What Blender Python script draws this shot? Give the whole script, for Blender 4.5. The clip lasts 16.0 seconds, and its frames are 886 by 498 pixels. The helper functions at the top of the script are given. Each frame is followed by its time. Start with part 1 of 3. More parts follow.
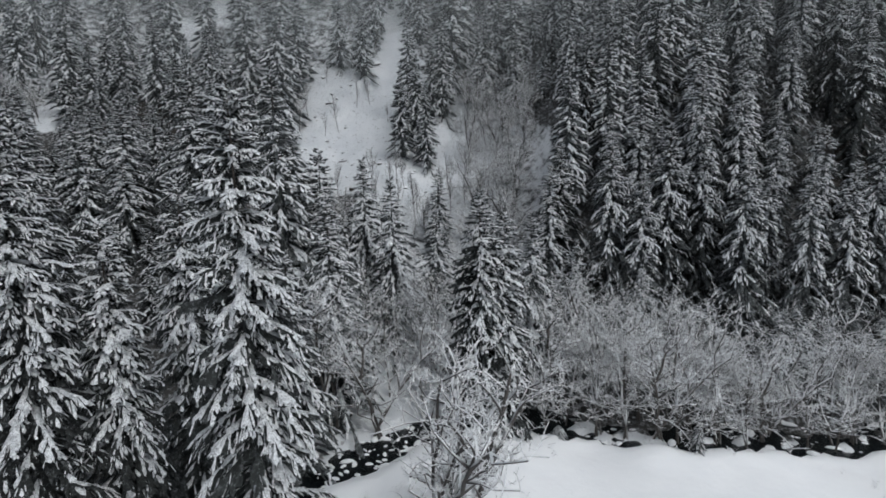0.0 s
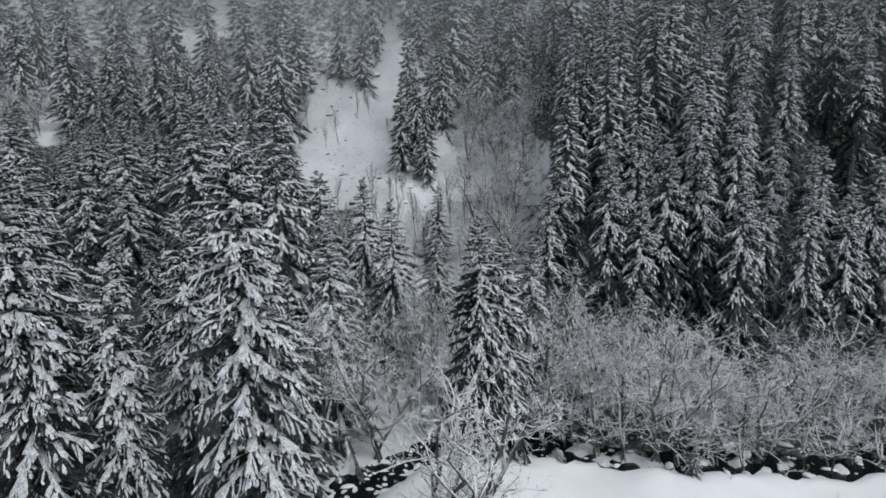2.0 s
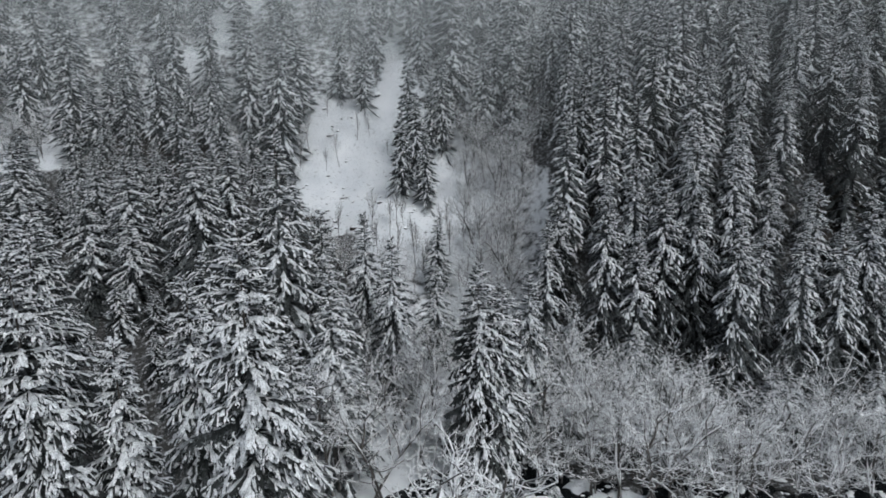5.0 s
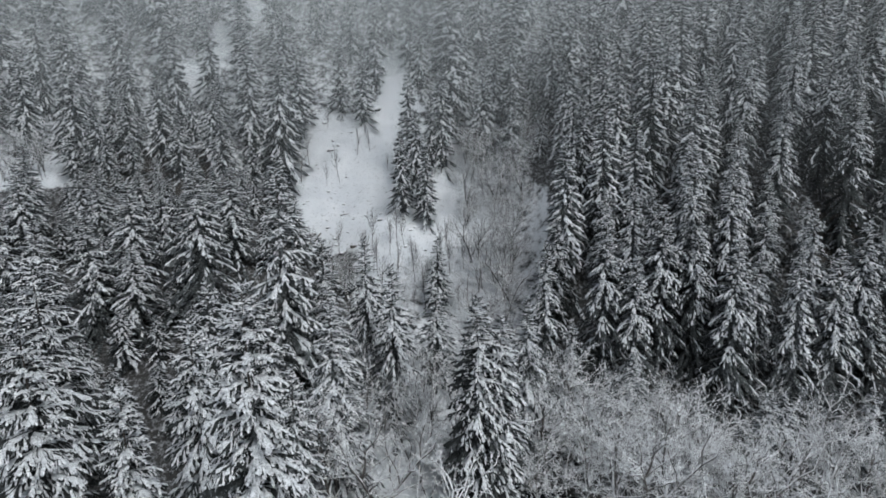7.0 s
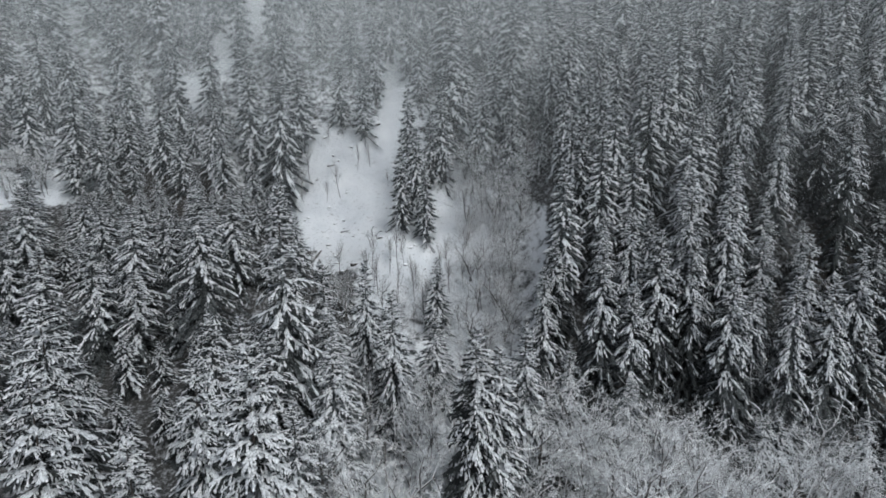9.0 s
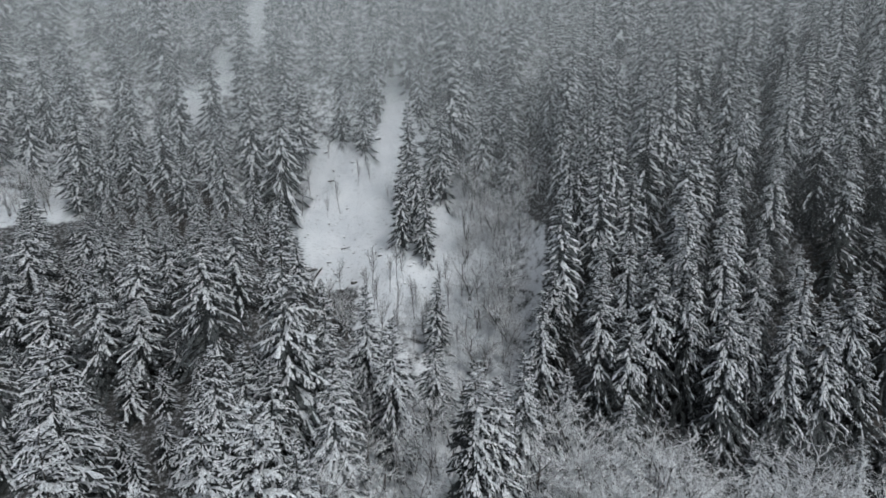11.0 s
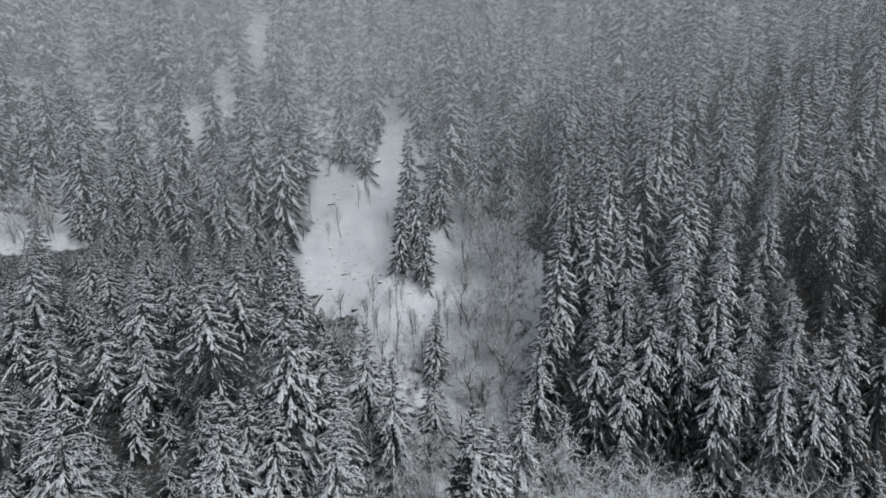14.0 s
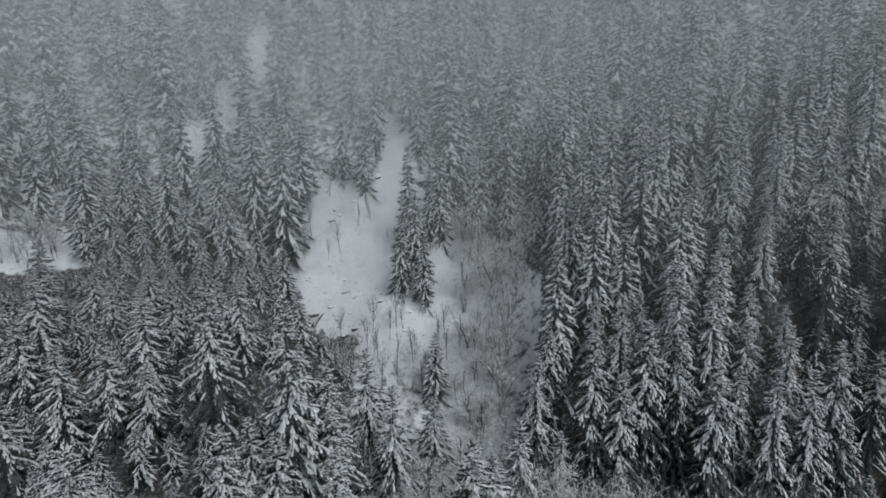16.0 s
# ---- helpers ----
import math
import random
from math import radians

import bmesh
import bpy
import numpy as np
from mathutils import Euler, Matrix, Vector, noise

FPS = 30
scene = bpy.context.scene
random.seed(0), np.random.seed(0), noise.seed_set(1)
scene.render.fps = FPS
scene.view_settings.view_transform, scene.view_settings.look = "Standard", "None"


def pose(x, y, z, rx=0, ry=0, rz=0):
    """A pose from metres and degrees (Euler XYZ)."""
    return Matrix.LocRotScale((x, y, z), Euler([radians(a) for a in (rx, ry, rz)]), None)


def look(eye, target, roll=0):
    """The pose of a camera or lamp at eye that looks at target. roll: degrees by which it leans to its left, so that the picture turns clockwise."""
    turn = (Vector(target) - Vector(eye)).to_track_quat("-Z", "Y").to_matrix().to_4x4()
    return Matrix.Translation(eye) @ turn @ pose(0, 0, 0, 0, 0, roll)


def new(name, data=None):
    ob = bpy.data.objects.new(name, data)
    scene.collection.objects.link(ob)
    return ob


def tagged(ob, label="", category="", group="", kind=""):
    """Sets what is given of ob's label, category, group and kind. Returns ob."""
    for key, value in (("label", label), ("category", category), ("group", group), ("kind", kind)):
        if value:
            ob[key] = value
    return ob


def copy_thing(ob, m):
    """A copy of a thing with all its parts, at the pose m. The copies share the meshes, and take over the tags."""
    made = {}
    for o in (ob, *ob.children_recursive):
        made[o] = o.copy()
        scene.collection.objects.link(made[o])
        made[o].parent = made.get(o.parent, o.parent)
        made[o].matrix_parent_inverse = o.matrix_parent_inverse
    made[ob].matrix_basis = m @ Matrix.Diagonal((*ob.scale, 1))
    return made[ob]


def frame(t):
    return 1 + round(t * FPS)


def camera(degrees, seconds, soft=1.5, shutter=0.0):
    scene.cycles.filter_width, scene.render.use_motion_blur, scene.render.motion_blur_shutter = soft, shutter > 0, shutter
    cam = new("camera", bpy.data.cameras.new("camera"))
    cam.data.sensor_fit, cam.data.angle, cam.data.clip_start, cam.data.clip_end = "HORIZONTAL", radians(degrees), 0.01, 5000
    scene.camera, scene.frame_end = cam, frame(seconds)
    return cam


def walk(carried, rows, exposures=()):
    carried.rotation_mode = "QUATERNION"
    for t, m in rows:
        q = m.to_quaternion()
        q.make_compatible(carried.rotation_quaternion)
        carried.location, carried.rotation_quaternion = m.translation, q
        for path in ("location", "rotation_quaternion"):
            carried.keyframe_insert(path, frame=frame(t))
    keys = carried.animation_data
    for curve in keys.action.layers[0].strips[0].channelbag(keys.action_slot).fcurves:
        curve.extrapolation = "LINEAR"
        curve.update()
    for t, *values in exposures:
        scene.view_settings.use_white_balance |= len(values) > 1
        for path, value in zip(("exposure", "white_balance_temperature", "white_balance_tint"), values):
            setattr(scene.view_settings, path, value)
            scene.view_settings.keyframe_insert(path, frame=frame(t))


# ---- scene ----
cam = camera(76.0, 16.0, soft=1.7)
# seconds, eye x y z, yaw, pitch, roll
PATH = [
    (0.0, 0.014, -0.153, 34.908, 1.582, -10.093, -1.438),
    (1.0, 0.039, -0.164, 36.416, 1.562, -10.164, -1.397),
    (2.0, 0.065, -0.183, 38.068, 1.542, -10.237, -1.355),
    (3.0, 0.091, -0.212, 39.835, 1.521, -10.311, -1.313),
    (4.0, 0.118, -0.250, 41.692, 1.499, -10.386, -1.270),
    (5.0, 0.145, -0.297, 43.618, 1.477, -10.462, -1.228),
    (6.0, 0.172, -0.354, 45.596, 1.454, -10.541, -1.185),
    (7.0, 0.200, -0.419, 47.613, 1.430, -10.620, -1.142),
    (8.0, 0.228, -0.494, 49.660, 1.405, -10.701, -1.099),
    (9.0, 0.257, -0.578, 51.732, 1.380, -10.783, -1.055),
    (10.0, 0.287, -0.672, 53.827, 1.354, -10.866, -1.011),
    (11.0, 0.316, -0.774, 55.948, 1.328, -10.951, -0.967),
    (12.0, 0.346, -0.886, 58.103, 1.300, -11.038, -0.923),
    (13.0, 0.377, -1.007, 60.303, 1.272, -11.125, -0.879),
    (14.0, 0.408, -1.138, 62.561, 1.244, -11.214, -0.834),
    (15.0, 0.439, -1.277, 64.896, 1.214, -11.305, -0.789),
    (16.0, 0.471, -1.426, 67.333, 1.184, -11.397, -0.744),
]


def aimed(x, y, z, yaw, pitch, roll):
    a, b = radians(yaw), radians(pitch)
    way = Vector((-math.sin(a) * math.cos(b), math.cos(a) * math.cos(b), math.sin(b)))
    eye = Vector((x, y, z))
    return look(eye, eye + 10 * way, roll)


walk(cam, [(t, aimed(*row)) for t, *row in PATH], [(0.0, -0.31, 6050.0, 7.0), (4.0, -0.12, 6000.0, 6.5), (8.0, -0.03, 6000.0, 6.0), (12.0, -0.15, 6000.0, 6.0), (14.5, -0.245, 6030.0, 6.0), (16.0, -0.40, 6050.0, 6.0)])

# ---- overcast sky and one soft sun ----
SUN_EL, SUN_AZ = radians(48), radians(140)
world = bpy.data.worlds.new("overcast")
scene.world = world
world.use_nodes = True
wn, wl = world.node_tree.nodes, world.node_tree.links
sky = wn.new("ShaderNodeTexSky")
sky.sky_type, sky.sun_disc = "NISHITA", False
sky.sun_elevation, sky.sun_rotation = SUN_EL, SUN_AZ
sky.dust_density, sky.air_density, sky.ozone_density = 6.0, 1.0, 1.0
grey = wn.new("ShaderNodeHueSaturation")
grey.inputs["Saturation"].default_value = 0.5
wl.new(sky.outputs[0], grey.inputs["Color"])
wl.new(grey.outputs[0], wn["Background"].inputs["Color"])
wn["Background"].inputs["Strength"].default_value = 0.10
sun = new("sun", bpy.data.lights.new("sun", "SUN"))
sun.data.energy, sun.data.angle, sun.data.color = 0.9, radians(40), (0.96, 0.98, 1.0)
sun.matrix_world = look((60, -70, 120), (0, 0, 0))


# ---- materials ----
def mat(name):
    m = bpy.data.materials.new(name)
    m.use_nodes = True
    return m, m.node_tree.nodes, m.node_tree.links, m.node_tree.nodes["Principled BSDF"]


def noise_tex(n, l, scale, detail=4.0, rough=0.6, space="Object"):
    co = n.new("ShaderNodeTexCoord")
    tx = n.new("ShaderNodeTexNoise")
    tx.inputs["Scale"].default_value, tx.inputs["Detail"].default_value, tx.inputs["Roughness"].default_value = scale, detail, rough
    l.new(co.outputs[space], tx.inputs["Vector"])
    return tx.outputs["Fac"]


def steps(n, l, fac, stops):
    r = n.new("ShaderNodeValToRGB")
    while len(r.color_ramp.elements) < len(stops):
        r.color_ramp.elements.new(0.5)
    for e, (p, c) in zip(r.color_ramp.elements, stops):
        e.position, e.color = p, (*c, 1)
    l.new(fac, r.inputs[0])
    return r.outputs[0]


def blend(n, l, fac, a, b, mode="MIX"):
    x = n.new("ShaderNodeMix")
    x.data_type, x.blend_type = "RGBA", mode
    for s, v in ((x.inputs[0], fac), (x.inputs[6], a), (x.inputs[7], b)):
        if isinstance(v, (int, float)):
            s.default_value = v
        elif isinstance(v, tuple):
            s.default_value = (*v, 1)
        else:
            l.new(v, s)
    return x.outputs[2]


def bump(n, l, bsdf, fac, strength, distance):
    b = n.new("ShaderNodeBump")
    b.inputs["Strength"].default_value, b.inputs["Distance"].default_value = strength, distance
    l.new(fac, b.inputs["Height"])
    l.new(b.outputs[0], bsdf.inputs["Normal"])


def upward(n, l, lo, hi):
    """0 to 1 as a surface turns to the sky: where falling snow comes to lie."""
    g = n.new("ShaderNodeNewGeometry")
    s = n.new("ShaderNodeSeparateXYZ")
    l.new(g.outputs["Normal"], s.inputs[0])
    r = n.new("ShaderNodeMapRange")
    r.inputs["From Min"].default_value, r.inputs["From Max"].default_value = lo, hi
    l.new(s.outputs[2], r.inputs["Value"])
    return r.outputs[0]


def slope_ground():
    """Snow on the open slope; needle litter where spruces stand, its dark tone as painted shade behind the alders, bare
    soil where "soil" says.
    """
    m, n, l, b = mat("snowy_slope")

    def mask(name, spread):
        at = n.new("ShaderNodeAttribute")
        at.attribute_name = name
        s = n.new("ShaderNodeMath")
        s.operation = "MULTIPLY_ADD"
        l.new(noise_tex(n, l, 0.55, 7, 0.72), s.inputs[0])
        s.inputs[1].default_value = spread
        l.new(at.outputs["Fac"], s.inputs[2])
        return s.outputs[0]

    big = steps(n, l, noise_tex(n, l, 0.12, 5), [(0.35, (0.64, 0.66, 0.68)), (0.7, (0.78, 0.79, 0.80))])
    coarse = steps(n, l, noise_tex(n, l, 1.3, 3, 0.6), [(0.62, (0, 0, 0)), (0.69, (1, 1, 1))])
    specks = steps(n, l, noise_tex(n, l, 3.4, 3, 0.6), [(0.60, (0, 0, 0)), (0.70, (1, 1, 1))])
    snow = blend(n, l, blend(n, l, 0.65, (0, 0, 0), coarse), big, (0.12, 0.11, 0.10))
    snow = blend(n, l, blend(n, l, 0.45, (0, 0, 0), specks), snow, (0.14, 0.13, 0.12))
    patch = steps(n, l, noise_tex(n, l, 1.5, 8, 0.75), [(0.49, (0, 0, 0)), (0.70, (1, 1, 1))])
    litter_and_shade = blend(n, l, noise_tex(n, l, 4.0, 5, 0.7), (0.022, 0.021, 0.019), (0.055, 0.052, 0.048))
    floor = blend(n, l, patch, litter_and_shade, (0.50, 0.51, 0.525))
    wooded = steps(n, l, mask("litter_and_shade", 1.0), [(0.86, (0, 0, 0)), (1.12, (1, 1, 1))])
    col = blend(n, l, wooded, snow, floor)
    soil = blend(n, l, noise_tex(n, l, 2.5, 6, 0.75), (0.014, 0.012, 0.010), (0.065, 0.055, 0.046))
    crumbs = steps(n, l, noise_tex(n, l, 1.9, 7, 0.8), [(0.56, (0, 0, 0)), (0.66, (1, 1, 1))])
    soil = blend(n, l, crumbs, soil, (0.42, 0.43, 0.44))
    col = blend(n, l, steps(n, l, mask("soil", 0.9), [(0.80, (0, 0, 0)), (1.0, (1, 1, 1))]), col, soil)
    l.new(col, b.inputs["Base Color"])
    b.inputs["Roughness"].default_value = 0.87
    bump(n, l, b, noise_tex(n, l, 1.6, 8, 0.7), 0.5, 0.25)
    return m


def meadow_snow():
    m, n, l, b = mat("deep_snow")
    l.new(steps(n, l, noise_tex(n, l, 0.2, 5), [(0.3, (0.87, 0.88, 0.89)), (0.7, (0.92, 0.925, 0.93))]), b.inputs["Base Color"])
    b.inputs["Roughness"].default_value = 0.8
    bump(n, l, b, noise_tex(n, l, 0.9, 8, 0.65), 0.35, 0.3)
    return m


def needle(name, dark, frost, lo, hi):
    m, n, l, b = mat(name)
    fine = noise_tex(n, l, 3.5, 6, 0.8)
    fr = steps(n, l, fine, [(lo, (0, 0, 0)), (hi, (1, 1, 1))])
    info = n.new("ShaderNodeObjectInfo")
    tone = steps(n, l, info.outputs["Random"], [(0.0, tuple(c * 0.6 for c in dark)), (1.0, tuple(c * 1.5 for c in dark))])
    l.new(blend(n, l, fr, tone, frost), b.inputs["Base Color"])
    b.inputs["Roughness"].default_value = 0.8
    bump(n, l, b, noise_tex(n, l, 9, 3, 0.7), 0.9, 0.1)
    return m


def snow_load(name, white, hole, dark):
    """Snow on boughs: thin and grey in patches, with needles showing through in specks."""
    m, n, l, b = mat(name)
    f = steps(n, l, noise_tex(n, l, 3.0, 5, 0.7), [(0.34, (1, 1, 1)), (0.54, (0, 0, 0))])
    speck = steps(n, l, noise_tex(n, l, 10.0, 4, 0.75), [(0.52, (0, 0, 0)), (0.60, (0.8, 0.8, 0.8))])
    l.new(blend(n, l, speck, blend(n, l, f, white, hole), dark), b.inputs["Base Color"])
    b.inputs["Roughness"].default_value = 0.85
    bump(n, l, b, noise_tex(n, l, 7, 4, 0.7), 0.8, 0.12)
    return m


def bark(name, a, b_, frost, lo, hi):
    m, n, l, b = mat(name)
    base = blend(n, l, noise_tex(n, l, 5, 6, 0.7), a, b_)
    l.new(blend(n, l, upward(n, l, lo, hi), base, frost), b.inputs["Base Color"])
    b.inputs["Roughness"].default_value = 0.9
    bump(n, l, b, noise_tex(n, l, 12, 5, 0.7), 0.8, 0.05)
    return m


def water_mat():
    m, n, l, b = mat("dark_stream_water")
    b.inputs["Base Color"].default_value = (0.006, 0.008, 0.009, 1)
    b.inputs["Roughness"].default_value = 0.12
    b.inputs["Specular IOR Level"].default_value = 0.3
    bump(n, l, b, noise_tex(n, l, 3.0, 5, 0.65), 0.6, 0.1)
    return m


SLOPE, MEADOW = slope_ground(), meadow_snow()
NEEDLE = needle("frosted_needles", (0.028, 0.032, 0.031), (0.29, 0.305, 0.315), 0.48, 0.70)
DEEP = needle("dark_needles", (0.014, 0.017, 0.016), (0.24, 0.25, 0.26), 0.52, 0.72)
LOAD = snow_load("snow_on_branches", (0.78, 0.795, 0.81), (0.40, 0.415, 0.43), (0.13, 0.135, 0.135))
BARK = bark("spruce_bark", (0.03, 0.024, 0.02), (0.09, 0.075, 0.065), (0.7, 0.71, 0.72), 0.45, 0.8)
TWIG = bark("rimed_twigs", (0.24, 0.238, 0.237), (0.52, 0.52, 0.523), (0.84, 0.85, 0.86), -0.15, 0.4)
STEM = bark("alder_bark", (0.035, 0.03, 0.027), (0.12, 0.11, 0.10), (0.74, 0.75, 0.76), 0.1, 0.5)
PLASTERED = bark("snow_plastered_bark", (0.03, 0.027, 0.025), (0.10, 0.09, 0.085), (0.80, 0.81, 0.82), 0.05, 0.45)
ROCK = bark("wet_rock", (0.03, 0.03, 0.03), (0.09, 0.088, 0.085), (0.82, 0.83, 0.84), 0.25, 0.45)
WATER = water_mat()


# ---- mesh helpers ----
def mesh(name, verts, quads=None, tris=None, smooth=False):
    me = bpy.data.meshes.new(name)
    verts = np.asarray(verts, dtype=np.float32)
    parts = [np.asarray(a, dtype=np.int32) for a in (quads, tris) if a is not None and len(a)]
    loops = np.concatenate([a.ravel() for a in parts])
    sizes = np.concatenate([np.full(len(a), a.shape[1], dtype=np.int32) for a in parts])
    me.vertices.add(len(verts))
    me.vertices.foreach_set("co", verts.ravel())
    me.loops.add(len(loops))
    me.loops.foreach_set("vertex_index", loops)
    me.polygons.add(len(sizes))
    me.polygons.foreach_set("loop_start", np.concatenate([[0], np.cumsum(sizes)[:-1]]).astype(np.int32))
    me.polygons.foreach_set("use_smooth", np.full(len(sizes), smooth))
    me.update(calc_edges=True)
    return me


def piece(name, me, material, parent=None, label=""):
    """One mesh object, under a thing where one is given."""
    if not me.materials:
        me.materials.append(material)
    ob = new(name, me)
    ob.parent = parent
    if label:
        tagged(ob, label)
    return ob


def join(parts):
    """Parts of (verts, quads, tris) as one."""
    v, q, t, k = [], [], [], 0
    for a, b, c in parts:
        v.append(a), q.append(b + k), t.append(c + k)
        k += len(a)
    return np.concatenate(v), np.concatenate(q), np.concatenate(t)


def ease(a, b, x):
    t = np.clip((x - a) / (b - a), 0, 1)
    return t * t * (3 - 2 * t)


# ---- the lie of the land ----
rng = np.random.default_rng(5)
WAVES = [(rng.uniform(0, 6.28), 6.28 / wl_, amp, rng.uniform(0, 6.28)) for wl_, amp in
         ((31, 0.5), (23, 0.4), (17, 0.3), (11, 0.18), (8, 0.14), (5.1, 0.09), (3.7, 0.07), (2.3, 0.05)) for _ in (0, 1)]


def edge(x):
    """y at which the meadow breaks off towards the stream."""
    x = np.asarray(x, float)
    return 0.5 * np.sin(0.9 * x) + 0.35 * np.sin(2.3 * x + 1) + np.interp(x, [-250, -60, -25, -11, -4, 4, 12, 24, 33, 50, 62, 100, 250], [-10, 30, 38, 50.5, 59, 63.5, 63.5, 61.0, 62.5, 64.5, 69, 84, 120])


def valley(x):
    return 2.2 - 0.1 * np.clip(x, -40, 80)


def ground(x, y):
    x, y = np.asarray(x, float), np.asarray(y, float)
    s = y - edge(x)
    rough = sum(a * np.sin(k * (x * np.cos(d) + y * np.sin(d)) + p) for d, k, a, p in WAVES)
    low = valley(x) - 1.9 * (ease(-0.3, 1.2, s) - ease(7.0, 9.5, s)) + 0.12 * np.clip(s - 9, 0, 30)
    tight = ease(2, 6, x) * ease(27, 20, x)
    bed = ease(0.8, 2.0, s) * ease(8.5, 6.5, s)
    low = low + bed * 1.25 * ease(0.15 - 0.6 * tight, 0.8 - 0.45 * tight, np.sin(0.95 * x + 1.1 * np.sin(0.8 * y)) * np.sin(0.75 * y + 0.5 * np.sin(1.3 * x) + 1)) * (0.7 + 0.3 * ease(0, 20, x))
    hill = 0.7 * (y - 75) + 1 + 0.0015 * (np.clip(x, -200, 200) + 20) ** 2 * ease(70, 120, y)
    hill += 12 * ease(6, 26, x) * ease(78, 112, y) * (1 - 0.5 * ease(120, 160, y)) + 0.2 * np.clip(y - 140, 0, None)
    ledge = ease(-90, -78, x) * (1 - ease(-42, -34, x))
    hill -= ledge * (6.5 * ease(100, 113, y) * (1 - ease(121, 127, y)) + 3 * ease(119, 126, y) * (1 - ease(140, 160, y)))
    hill -= 2.0 * ease(118, 130, y) * (1 - ease(136, 150, y)) * ease(8, -5, x)
    hill -= 60 * (1 - ease(6, 13, s))
    d = hill - low
    z = low + 0.5 * (d + np.sqrt(d * d + 8)) - 0.15
    spur = 15 + 0.53 * (y - 67) - 40 * (1 - ease(14, 34, -x - 20 * ease(106, 124, y)))
    z = z + 0.5 * (spur - z + np.sqrt((spur - z) ** 2 + 6)) * ease(-14, -24, x)
    calm = 0.25 + 0.75 * ease(2, 12, s) + 0.35 * np.exp(-(s + 2) ** 2 / 6)
    back = 0.35 * np.clip(-25 - y, 0, 600)
    return z + rough * calm + back


def ground_z(x, y):
    return float(ground(x, y))


def open_ground(x, y):
    """Where no spruce stands: meadow, stream, brush belt, the glade and its gully."""
    s = y - float(edge(x))
    if x < -18:
        gap = abs(x + 66 - 0.25 * (y - 174)) < 3.5 and 152 < y < 205
        shelf = 115 < y < 124 and -84 < x < -40 or 112 < y < 127 and -112 < x < -84
        glade_ = 112 < y < 150 and x > np.interp(y, [112, 125, 135, 150], [-33, -42, -38, -36])
        return s < 3 or gap or shelf or glade_
    if s < (12 if x < 55 else 9) or y < 60:
        return True
    if -20 < x < 55 and s < 17 + 3 * math.sin(x * 0.4):
        return True
    glade = [(75, -20, 14), (90, -16, 12), (100, -22, 16), (112, -33, 19), (125, -42, 13), (135, -38, 8), (150, -34, -12), (158, -22, -12.5), (165, -19.5, -13.5), (178, -17, -14.5)]
    lo = np.interp(y, [a[0] for a in glade], [a[1] for a in glade])
    hi = np.interp(y, [a[0] for a in glade], [a[2] for a in glade])
    if lo < x < hi and y < 178:
        return True
    if 60 < x < 74 and 84 < y < 99:
        return True
    return False


